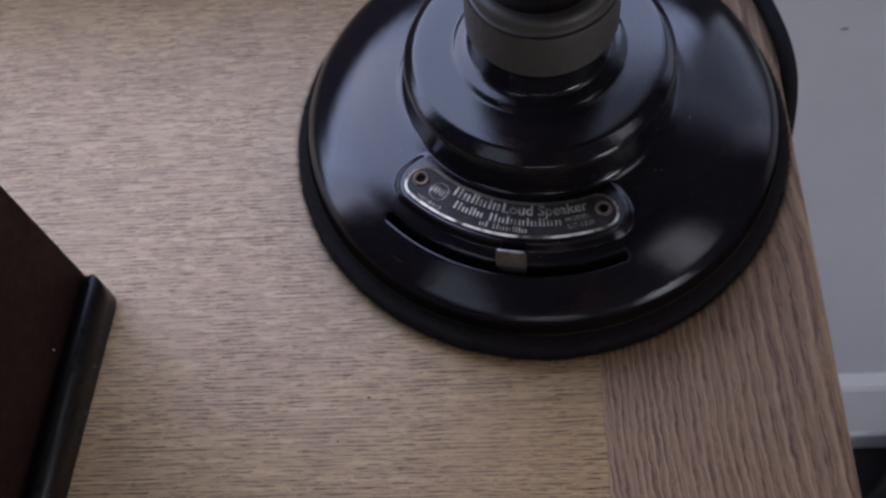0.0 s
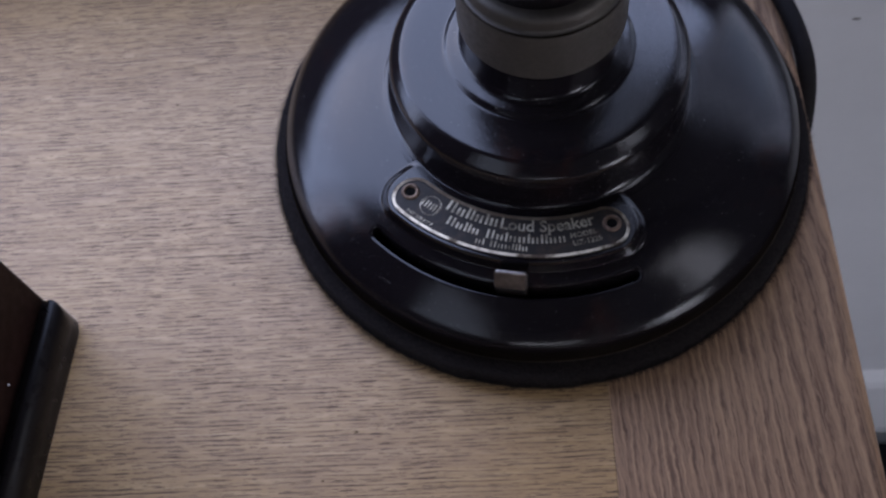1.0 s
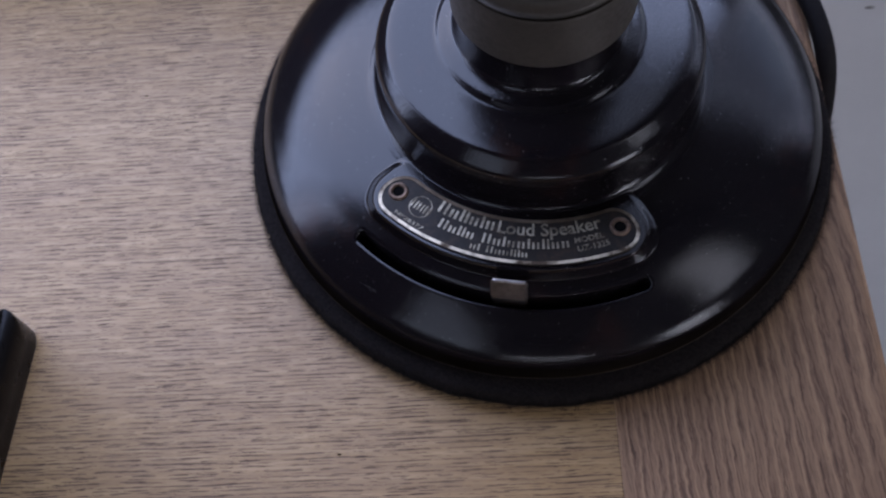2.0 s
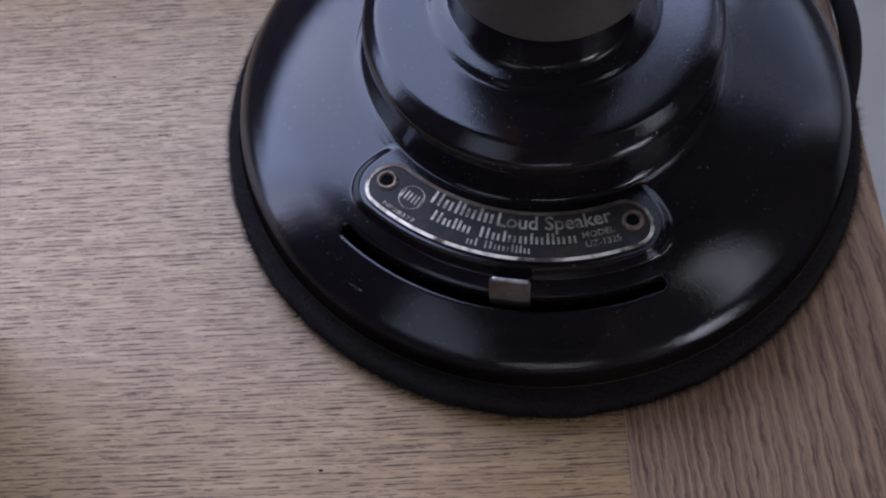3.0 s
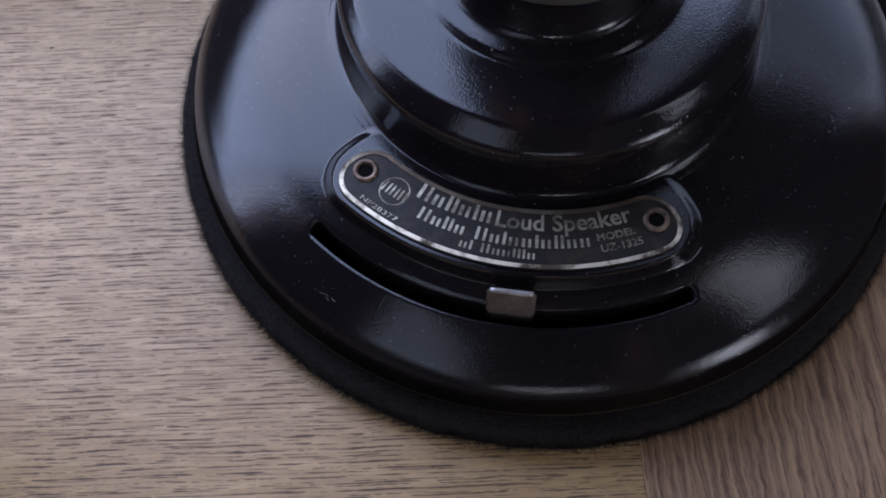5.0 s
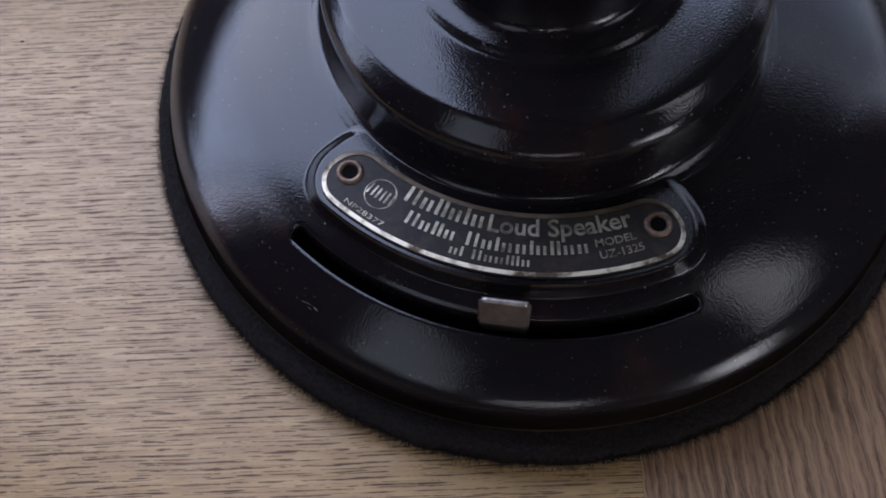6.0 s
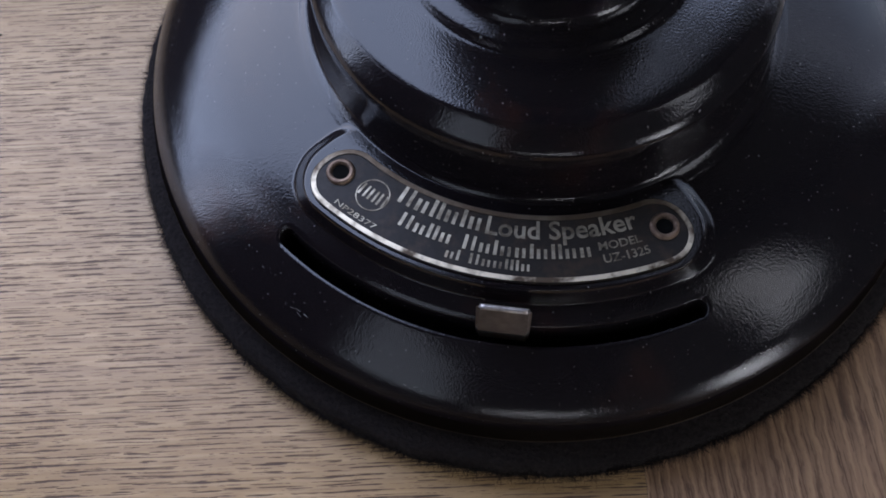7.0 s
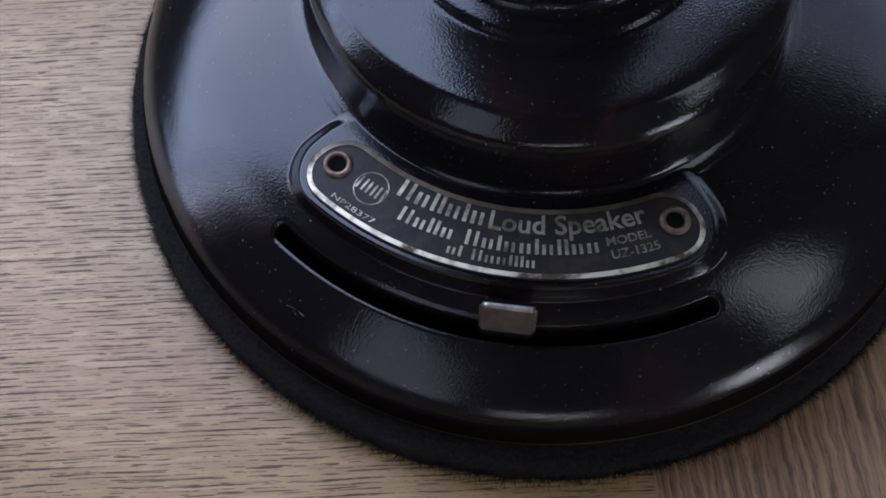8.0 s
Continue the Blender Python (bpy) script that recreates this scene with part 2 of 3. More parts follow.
def tarnish(tree, colour, lo, hi, scale):
    """Brown blotches over what colours a material already."""
    b = tree.nodes["Principled BSDF"]
    was = b.inputs["Base Color"].links[0].from_socket
    n = tree.nodes.new("ShaderNodeTexNoise")
    n.inputs["Scale"].default_value, n.inputs["Detail"].default_value, n.inputs["Roughness"].default_value = scale, 4.0, 0.65
    c = tree.nodes.new("ShaderNodeTexCoord")
    tree.links.new(c.outputs["Object"], n.inputs["Vector"])
    r = tree.nodes.new("ShaderNodeMapRange")
    for i, v in ((1, lo), (2, hi), (3, 0.0), (4, 0.8)):
        r.inputs[i].default_value = v
    tree.links.new(n.outputs[0], r.inputs[0])
    m = tree.nodes.new("ShaderNodeMix")
    m.data_type = "RGBA"
    tree.links.new(r.outputs[0], m.inputs[0])
    tree.links.new(was, m.inputs[6])
    m.inputs[7].default_value = (*colour, 1)
    tree.links.new(m.outputs[2], b.inputs["Base Color"])


tarnish(PLATE.node_tree, (0.040, 0.026, 0.017), 0.50, 0.68, 210)
SILVER = worn_metal("worn_silver_border", (0.66, 0.57, 0.43), (0.09, 0.065, 0.045), 0.40, 0.57, 0.5, 130)
# the border is dull brown along its inner side and rubbed bright outside
sn = SILVER.node_tree
reach = sn.nodes.new("ShaderNodeVectorMath")
reach.operation = "LENGTH"
sn.links.new(sn.nodes.new("ShaderNodeTexCoord").outputs["Object"], reach.inputs[0])
blot = sn.nodes.new("ShaderNodeTexNoise")
blot.inputs["Scale"].default_value, blot.inputs["Detail"].default_value = 160.0, 3.0
sn.links.new(sn.nodes["Texture Coordinate"].outputs["Object"], blot.inputs["Vector"])
uneven = sn.nodes.new("ShaderNodeMath")
uneven.operation, uneven.inputs[1].default_value = "MULTIPLY_ADD", 0.010
sn.links.new(blot.outputs[0], uneven.inputs[0])
sn.links.new(reach.outputs["Value"], uneven.inputs[2])
dulled = sn.nodes.new("ShaderNodeMapRange")
for i, v in ((1, U * 0.0830), (2, U * 0.0905), (3, 0.92), (4, 0.0)):
    dulled.inputs[i].default_value = v
sn.links.new(uneven.outputs[0], dulled.inputs[0])
over = sn.nodes.new("ShaderNodeMix")
over.data_type = "RGBA"
over.inputs[7].default_value = (0.11, 0.08, 0.055, 1)
sb = sn.nodes["Principled BSDF"]
sn.links.new(sb.inputs["Base Color"].links[0].from_socket, over.inputs[6])
sn.links.new(dulled.outputs[0], over.inputs[0])
sn.links.new(over.outputs[2], sb.inputs["Base Color"])
LETTERS = worn_metal("tarnished_silver_lettering", (0.42, 0.37, 0.28), (0.11, 0.09, 0.065), 0.36, 0.58, 0.42)
EYELET = worn_metal("dull_brass_eyelet", (0.24, 0.165, 0.12), (0.07, 0.045, 0.033), 0.35, 0.6, 0.45)
NICKEL = worn_metal("dull_nickel", (0.17, 0.15, 0.145), (0.09, 0.08, 0.073), 0.3, 0.65, 0.4)
PLATE.node_tree.nodes["Principled BSDF"].inputs["Specular IOR Level"].default_value = 0.2
# paler nickel that gives the tab's top edge its highlight
BRIGHT = worn_metal("highlight_nickel", (0.46, 0.42, 0.40), (0.20, 0.175, 0.16), 0.35, 0.6, 0.38)
DULL = 0.12
GUNMETAL = plain("dull_grey_brown_metal", (0.060, 0.051, 0.042), 0.55, 0.35, 500, 0.0002, 0.3)
LINT = plain("pale_lint", (0.16, 0.155, 0.15), 0.9)
HOLE = plain("dark_inside", (0.006, 0.006, 0.006), 0.9)
HOLE.node_tree.nodes["Principled BSDF"].inputs["Specular IOR Level"].default_value = 0.02
DARK_WOOD = plain("dark_brown_wood", (0.016, 0.0064, 0.0040), 0.6, 0.0, 220, 0.0003, 0.4)
BLACK_WOOD = plain("black_brown_moulding", (0.007, 0.0055, 0.005), 0.3, 0.0, 220, 0.0003, 0.35)
DARK_WOOD.node_tree.nodes["Principled BSDF"].inputs["Specular IOR Level"].default_value = DULL
BLACK_WOOD.node_tree.nodes["Principled BSDF"].inputs["Specular IOR Level"].default_value = 0.2
RUBBER = plain("black_cable_sheath", (0.012, 0.010, 0.010), 0.7)
RUBBER.node_tree.nodes["Principled BSDF"].inputs["Specular IOR Level"].default_value = 0.12
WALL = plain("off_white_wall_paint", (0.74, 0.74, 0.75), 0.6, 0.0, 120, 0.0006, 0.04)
# shade put into the colour: unseen walls kept dark in the lacquer's reflections
DIM_WALL = plain("shade_toned_wall", (0.08, 0.08, 0.08), 0.8, 0.0, 120, 0.0006, 0.06)
WHITE = plain("white_gloss_paint", (0.93, 0.93, 0.93), 0.35, 0.0, 60, 0.0004, 0.04)
# unseen; its dark colour keeps light from above out of the lacquer
CEILING = plain("dark_toned_ceiling", (0.07, 0.063, 0.056), 0.7, 0.0, 90, 0.0006, 0.04)
CARPET = plain("charcoal_carpet", (0.035, 0.035, 0.038), 0.95, 0.0, 500, 0.003, 0.5)
BLACK_PLASTIC = plain("black_plastic", (0.007, 0.007, 0.008), 0.6)
SMUDGE = plain("grey_scuff", (0.28, 0.27, 0.26), 0.8)
LEG_WOOD = plain("stained_table_leg", (0.2, 0.14, 0.095), 0.45, 0.0, 200, 0.0004, 0.3)
GLASS = bpy.data.materials.new("window_glass")
GLASS.use_nodes = True
gb = GLASS.node_tree.nodes["Principled BSDF"]
gb.inputs["Transmission Weight"].default_value, gb.inputs["Roughness"].default_value, gb.inputs["IOR"].default_value = 1.0, 0.0, 1.1


# ================= building helpers =================
def part(name, bm, material, parent=None, label="", smooth=False):
    """Links a bmesh as one mesh object, under parent where there is one."""
    me = bpy.data.meshes.new(name)
    bm.to_mesh(me)
    bm.free()
    return part_of_mesh(name, me, material, parent, label, smooth)


def part_of_mesh(name, me, material, parent=None, label="", smooth=False):
    me.transform(Matrix.Scale(U, 4))
    me.materials.append(material)
    if smooth:
        me.polygons.foreach_set("use_smooth", [True] * len(me.polygons))
    ob = new(name, me)
    if parent:
        ob.parent = parent
    return tagged(ob, label) if label else ob


def box(x0, x1, y0, y1, z0, z1, bevel=0.0, segments=2):
    bm = bmesh.new()
    bmesh.ops.create_cube(bm, size=1)
    for v in bm.verts:
        v.co = Vector((x0 + (v.co.x + 0.5) * (x1 - x0), y0 + (v.co.y + 0.5) * (y1 - y0), z0 + (v.co.z + 0.5) * (z1 - z0)))
    if bevel:
        bmesh.ops.bevel(bm, geom=bm.edges[:], offset=bevel, segments=segments, affect="EDGES", profile=0.5)
    return bm


def curve_through(points, step):
    """Points about step apart on a smooth curve through the given ones."""
    pts = [Vector(p) for p in points]
    pts = [2 * pts[0] - pts[1], *pts, 2 * pts[-1] - pts[-2]]
    out = []
    for a, b, c, d in zip(pts, pts[1:], pts[2:], pts[3:]):
        n = max(1, int((c - b).length / step + 0.5))
        for i in range(n):
            t = i / n
            out.append(0.5 * (2 * b + (c - a) * t + (2 * a - 5 * b + 4 * c - d) * t * t + (3 * b - a - 3 * c + d) * t ** 3))
    return out + [pts[-2]]


def grid_mesh(name, co, closed):
    """A mesh from an array of rows of points; closed joins the last column to the first."""
    rows, cols = co.shape[:2]
    i, j = np.meshgrid(np.arange(rows - 1), np.arange(cols if closed else cols - 1), indexing="ij")
    k = (j + 1) % cols
    faces = np.stack([i * cols + j, i * cols + k, (i + 1) * cols + k, (i + 1) * cols + j], -1).reshape(-1, 4)
    me = bpy.data.meshes.new(name)
    me.from_pydata(co.reshape(-1, 3).tolist(), [], faces.tolist())
    me.update()
    return me


def turned(name, profile, segments=128):
    """A turned mesh from (radius, height) pairs, outside going up."""
    a = np.linspace(0, 2 * np.pi, segments, endpoint=False)
    p = np.array([tuple(q)[:2] for q in profile])
    co = np.stack([p[:, :1] * np.cos(a), p[:, :1] * np.sin(a), np.repeat(p[:, 1:], segments, 1)], -1)
    return grid_mesh(name, co, True)


def tube(points, radius, step=0.003, sides=14, flat=1.0):
    """A bent round bar along a smooth curve."""
    pts = curve_through(points, step)
    bm = bmesh.new()
    rings = []
    for i, p in enumerate(pts):
        d = (pts[min(i + 1, len(pts) - 1)] - pts[max(i - 1, 0)]).normalized()
        q = d.to_track_quat("Z", "Y")
        rings.append([bm.verts.new(p + q @ Vector((radius * math.cos(2 * math.pi * s / sides), flat * radius * math.sin(2 * math.pi * s / sides), 0))) for s in range(sides)])
    for r, q in zip(rings, rings[1:]):
        for s in range(sides):
            bm.faces.new((r[s], r[(s + 1) % sides], q[(s + 1) % sides], q[s]))
    bm.faces.new(rings[0][::-1])
    bm.faces.new(rings[-1])
    return bm


def polar(r, degrees, z=0.0):
    return Vector((r * math.cos(radians(degrees)), r * math.sin(radians(degrees)), z))


# ================= the room =================
def structure(name, bm, material, label, category):
    return tagged(part(name, bm, material), label, category, kind="structure")


T = 0.2
structure("floor", box(WEST - T, EAST + T, SOUTH - T, WALL_N + T, FLOOR - 0.1, FLOOR), CARPET, "dark charcoal carpeted floor of the room", "floor")
structure("ceiling", box(WEST - T, EAST + T, SOUTH - T, WALL_N + T, CEIL, CEIL + 0.1), CEILING, "unseen ceiling over the room, toned dark for the reflections", "ceiling")


def joined(boxes):
    """Several boxes as one bmesh."""
    bm = bmesh.new()
    for b in boxes:
        piece = box(*b)
        me = bpy.data.meshes.new("piece")
        piece.to_mesh(me)
        piece.free()
        bm.from_mesh(me)
        bpy.data.meshes.remove(me)
    return bm


def wall_pieces(a0, a1, openings):
    """Rectangles that make up a wall with openings through it; openings are columns side by side: start, end, then one sill and head for each opening, going up."""
    out, at = [], a0
    for x0, x1, *spans in openings:
        heights = [FLOOR, *spans, CEIL]
        out += [(at, x0, FLOOR, CEIL)] + [(x0, x1, lo, hi) for lo, hi in zip(heights[::2], heights[1::2])]
        at = x1
    return [p for p in out + [(at, a1, FLOOR, CEIL)] if p[1] - p[0] > 1e-6]


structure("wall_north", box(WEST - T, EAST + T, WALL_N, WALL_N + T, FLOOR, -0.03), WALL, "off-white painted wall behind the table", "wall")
# the same wall further up, its backlit shade given as a dark colour
structure("wall_north_upper", joined([(a, b, WALL_N, WALL_N + T, max(c, -0.03), d) for a, b, c, d in wall_pieces(WEST - T, EAST + T, [WIN, WIN_MID + WIN_HIGH[2:], WIN_LOW])]), DIM_WALL, "unseen upper wall round the windows, toned dark as in shade", "wall")
structure("wall_east", joined([(EAST, EAST + T, a, b, c, d) for a, b, c, d in wall_pieces(SOUTH, WALL_N, [EAST_LOW, EAST_WIN])]), DIM_WALL, "unseen side wall of the room, toned dark for the reflections", "wall")
structure("wall_south", joined([(a, b, SOUTH - T, SOUTH, c, d) for a, b, c, d in wall_pieces(WEST - T, EAST + T, [SOUTH_WIN])]), DIM_WALL, "unseen wall facing the table, toned dark for the reflections", "wall")
structure("wall_west", joined([(WEST - T, WEST, a, b, c, d) for a, b, c, d in wall_pieces(SOUTH, WALL_N, [WEST_WIN, WEST_NEAR])]), DIM_WALL, "unseen side wall of the room, toned dark for the reflections", "wall")


def window(name, win, depth, turn, label):
    """A white single-pane window, its local x along the wall."""
    x0, x1, z0, z1 = win
    ob = tagged(new(name), label, "window", kind="structure")
    f, d = 0.045, 0.02
    for a, b, c, e, nm in ((x0, x0 + f, z0, z1, "frame"), (x1 - f, x1, z0, z1, "frame"),
                           (x0 + f, x1 - f, z0, z0 + f, "frame"), (x0 + f, x1 - f, z1 - f, z1, "frame")):
        part(nm, box(a, b, -d, d, c, e, 0.004), WHITE, ob)
    pane = part("pane", box(x0 + f, x1 - f, -0.003, 0.003, z0 + f, z1 - f), GLASS, ob)
    pane.visible_shadow = False
    ob.matrix_world = pose(0, U * depth, 0) if not turn else pose(U * depth, 0, 0, 0, 0, 90)
    return ob


window("window_1", WIN, WALL_N + 0.05, False, "white wooden window over the table")
window("window_8", WIN_MID, WALL_N + 0.05, False, "unseen low window, added for the bright reflection in the ledge")
window("window_7", WIN_LOW, WALL_N + 0.05, False, "unseen low window, added for a dim reflection")
window("window_9", WIN_HIGH, WALL_N + 0.05, False, "unseen dim window, added for the reflection in the ledge")
window("window_2", EAST_WIN, EAST + 0.05, True, "unseen window assumed in the side wall from its reflection")
window("window_5", EAST_LOW, EAST + 0.05, True, "unseen low window, added to light the wall and the rim")
window("window_3", SOUTH_WIN, SOUTH - 0.05, False, "unseen window assumed in the far wall from thin highlights")
window("window_6", WEST_NEAR, WEST - 0.05, True, "unseen narrow window, added to carry on the north reflection")
window("window_4", WEST_WIN, WEST - 0.05, True, "unseen window assumed in the other side wall from its reflection")

# skirting with a groove near its foot
sk = bmesh.new()
prof = [(0, 0), (-0.016, 0), (-0.016, 0.060), (-0.010, 0.063), (-0.010, 0.070), (-0.014, 0.073), (-0.014, 0.245), (-0.011, 0.260), (-0.004, 0.270), (0, 0.272)]
ends = [[sk.verts.new((x, WALL_N + a, FLOOR + b)) for a, b in prof] for x in (WEST, EAST)]
for i in range(len(prof)):
    j = (i + 1) % len(prof)
    sk.faces.new((ends[0][i], ends[0][j], ends[1][j], ends[1][i]))
sk.faces.new(ends[0][::-1])
sk.faces.new(ends[1])
bmesh.ops.recalc_face_normals(sk, faces=sk.faces[:])
structure("baseboard", sk, WHITE, "tall white gloss skirting board along the wall", "baseboard")


# ================= the table =================
def table():
    ob = tagged(new("table"), "limed oak table with darker oak banding along its edge", "table")
    th = 0.026
    # main field: grain along x
    part("tabletop", box(TABLE_W, SEAM, TABLE_S, TABLE_N, -th, 0.0, 0.0003), OAK, ob, "pale limed oak panel with short dark pores")
    # banding with a rounded outer edge
    bm = bmesh.new()
    r = 0.006
    sec = [(SEAM, 0.0)] + [(TABLE_E - r + r * math.sin(a), -r + r * math.cos(a)) for a in np.linspace(0, math.pi / 2, 7)]
    sec += [(TABLE_E - r * 0.5 + r * 0.5 * math.cos(a), -th + r * 0.5 - r * 0.5 * math.sin(a)) for a in np.linspace(0, math.pi / 2, 4)] + [(SEAM, -th)]
    rows = [[bm.verts.new((x, y, z)) for x, z in sec] for y in np.linspace(TABLE_S, TABLE_N, 40)]
    for p, q in zip(rows, rows[1:]):
        for i in range(len(sec)):
            j = (i + 1) % len(sec)
            bm.faces.new((p[i], p[j], q[j], q[i]))
    bm.faces.new(rows[0])
    bm.faces.new(rows[-1][::-1])
    bmesh.ops.recalc_face_normals(bm, faces=bm.faces[:])
    part("edge_banding", bm, BANDING, ob, "darker brown open-grained oak banding")
    for x, y, w in ((-0.0731, -0.1189, 0.0008), (-0.085, -0.1365, 0.0006), (-0.155, 0.031, 0.0007)):
        bm = bmesh.new()
        bmesh.ops.create_uvsphere(bm, u_segments=8, v_segments=5, radius=1)
        bm.transform(Matrix.Translation((x, y, 0.0)) @ Matrix.Diagonal((w, w * 0.5, 0.0002, 1)))
        part("fleck", bm, HOLE, ob, "tiny dark fleck in the wood")
    for x in (TABLE_W + 0.05, TABLE_E - 0.1):
        for y in (TABLE_S + 0.05, TABLE_N - 0.1):
            part("leg", box(x, x + 0.05, y, y + 0.05, FLOOR, -th, 0.003), LEG_WOOD, ob)
    return ob


table()


# ================= the loudspeaker stand =================
def sdf_box(s, v, hs, hv, r):
    """Signed distance to a rounded rectangle, for arrays."""
    a, b = np.abs(s) - hs + r, np.abs(v) - hv + r
    return np.hypot(np.maximum(a, 0), np.maximum(b, 0)) + np.minimum(np.maximum(a, b), 0) - r


def smooth_edge(d, w):
    t = np.clip(0.5 - d / (2 * w), 0, 1)
    return t * t * (3 - 2 * t)


def base_mesh():
    outer = [(0.0960, 0.0112), (0.0964, 0.0136), (0.0980, 0.0146), (0.0999, 0.0150), (0.1009, 0.0161), (0.1012, 0.0178), (0.1009, 0.0198), (0.1002, 0.0221), (0.0992, 0.0243), (0.0977, 0.0265), (0.0960, 0.0283),
             (0.0938, 0.0301), (0.0890, 0.0336), (0.0838, 0.0367), (0.0780, 0.0393), (0.0720, 0.0412), (0.0660, 0.0426), (0.0620, 0.0434), (0.0590, 0.0440),
             # foot of the upper tier, its side, the rounded chamfer and the ledge
             (0.0580, 0.0444), (0.0565, 0.0450), (0.0552, 0.0461), (0.0544, 0.0478), (0.0539, 0.0502), (0.0537, 0.0532), (0.0538, 0.0563), (0.0540, 0.0594), (0.0539, 0.0611), (0.0535, 0.0624), (0.0528, 0.0635), (0.0519, 0.0645),
             (0.0509, 0.0655), (0.0500, 0.0664), (0.0495, 0.0668), (0.0489, 0.0671), (0.0480, 0.0673), (0.0465, 0.0675), (0.0440, 0.0677), (0.0400, 0.0679), (0.0352, 0.0681),
             # a low ring, and the neck
             (0.0338, 0.0683), (0.0330, 0.0688), (0.0322, 0.0693), (0.0308, 0.0697), (0.0293, 0.0701), (0.0281, 0.0706), (0.0273, 0.0715), (0.0267, 0.0732), (0.0264, 0.0762), (0.0263, 0.0815), (0.0262, 0.0900)]
    pts = []
    for p in curve_through([(r, z, 0) for r, z in outer], 0.0002):
        r, z = p[0], p[1]
        near = 0.0003 if r < 0.0570 else 0.0002 if r < 0.0885 else 0.0008
        if not pts or (Vector((r, z)) - Vector(pts[-1])).length > near * 0.9:
            pts.append((r, z))
    pr, pz = np.array(pts).T
    ang = np.concatenate([np.arange(-150, -55, 0.16), np.arange(-55, 210, 1.5)])
    r, a = np.meshgrid(pr, ang, indexing="ij")
    z = np.repeat(pz[:, None], len(ang), 1)
    # raised pad under the name plate
    d = sdf_box((a + 103.4) * math.pi / 180 * 0.0675, r - 0.0637, 0.0483, 0.0124, 0.011)
    ends = np.clip((np.abs(a + 103.4) * math.pi / 180 * 0.0675 - 0.038) / 0.008, 0, 1)
    z = z + (np.maximum(z, 0.0454) - z) * smooth_edge(d - 0.0003, 0.0007 + 0.0015 * ends)
    # curved slot of the lever
    d = sdf_box((a + 103.5) * math.pi / 180 * 0.083, r - 0.0832, 0.0502, 0.0015, 0.0014)
    z = z - 0.018 * smooth_edge(d, 0.00035) - 0.0006 * smooth_edge(d - 0.0006, 0.0008)
    co = np.stack([r * np.cos(np.radians(a)), r * np.sin(np.radians(a)), z], -1)
    cut = int(np.argmax(pz > 0.0225))
    return grid_mesh("base", co[cut:], True), grid_mesh("rim", co[:cut + 1, ::3], True)


def arc_outline(r0, r1, a0, a1, corner, inset=0.0, n=200):
    """Outline of a plate bent round the axis, with rounded corners, as (radius, degrees)."""
    rm, hv = (r0 + r1) / 2, (r1 - r0) / 2 - inset
    am, hs = (a0 + a1) / 2, (a1 - a0) / 2 * math.pi / 180 * rm - inset
    c = min(corner - inset, hv)
    out = []
    for k, (sx, sv, t0) in enumerate(((1, 1, 0), (-1, 1, 90), (-1, -1, 180), (1, -1, 270))):
        for t in np.linspace(t0, t0 + 90, 12):
            out.append((sx * (hs - c) + c * math.cos(radians(t)), sv * (hv - c) + c * math.sin(radians(t))))
        nxt = ((-1, 1), (-1, -1), (1, -1), (1, 1))[k]
        end = (nxt[0] * (hs - c), nxt[1] * (hv - c))
        if k in (0, 2):
            s0, v0 = out[-1]
            for t in np.linspace(0, 1, 60)[1:-1]:
                out.append((s0 + (end[0] - s0) * t, v0))
    return [(rm + v, am + s / rm * 180 / math.pi) for s, v in out]


def plate_mesh(outline, z0, z1):
    bm = bmesh.new()
    lo = [bm.verts.new(polar(r, a, z0)) for r, a in outline]
    hi = [bm.verts.new(polar(r, a, z1)) for r, a in outline]
    n = len(outline)
    for i in range(n):
        bm.faces.new((lo[i], lo[(i + 1) % n], hi[(i + 1) % n], hi[i]))
    bm.faces.new(hi)
    bmesh.ops.triangulate(bm, faces=[f for f in bm.faces if len(f.verts) > 4])
    bmesh.ops.recalc_face_normals(bm, faces=bm.faces[:])
    return bm


def band_mesh(out, inn, z0, z1):
    bm = bmesh.new()
    n = len(out)
    loops = [[bm.verts.new(polar(r, a, z)) for r, a in o] for o, z in ((out, z0), (out, z1), (inn, z1), (inn, z0))]
    for p, q in zip(loops, loops[1:]):
        for i in range(n):
            bm.faces.new((p[i], p[(i + 1) % n], q[(i + 1) % n], q[i]))
    bmesh.ops.recalc_face_normals(bm, faces=bm.faces[:])
    return bm


def bend(me, r0, a0, a1, z):
    """Bends flat lettering (x along, y up) round the axis, its foot at radius r0, from angle a0 to a1."""
    xs = [v.co.x for v in me.vertices]
    lo, hi = min(xs), max(xs)
    for v in me.vertices:
        u = (v.co.x - lo) / (hi - lo)
        v.co = polar(r0 - v.co.y, a0 + u * (a1 - a0), z + v.co.z)
    return me


def words(text, r0, height, a0, a1, z, bold=0.018):
    cu = bpy.data.curves.new("lettering", "FONT")
    cu.body, cu.size, cu.extrude, cu.resolution_u, cu.offset = text, 1.0, 0.0, 3, bold
    ob = bpy.data.objects.new("lettering", cu)
    scene.collection.objects.link(ob)
    me = bpy.data.meshes.new_from_object(ob.evaluated_get(bpy.context.evaluated_depsgraph_get()))
    bpy.data.objects.remove(ob)
    tall = 0.73
    for v in me.vertices:
        v.co = Vector((v.co.x, v.co.y * height / tall, 0.0))
    bm = bmesh.new()
    bm.from_mesh(me)
    bmesh.ops.subdivide_edges(bm, edges=[e for e in bm.edges if e.calc_length() > 0.25], cuts=1)
    bmesh.ops.triangulate(bm, faces=bm.faces[:])
    bm.to_mesh(me)
    bm.free()
    return bend(me, r0, a0, a1, z)


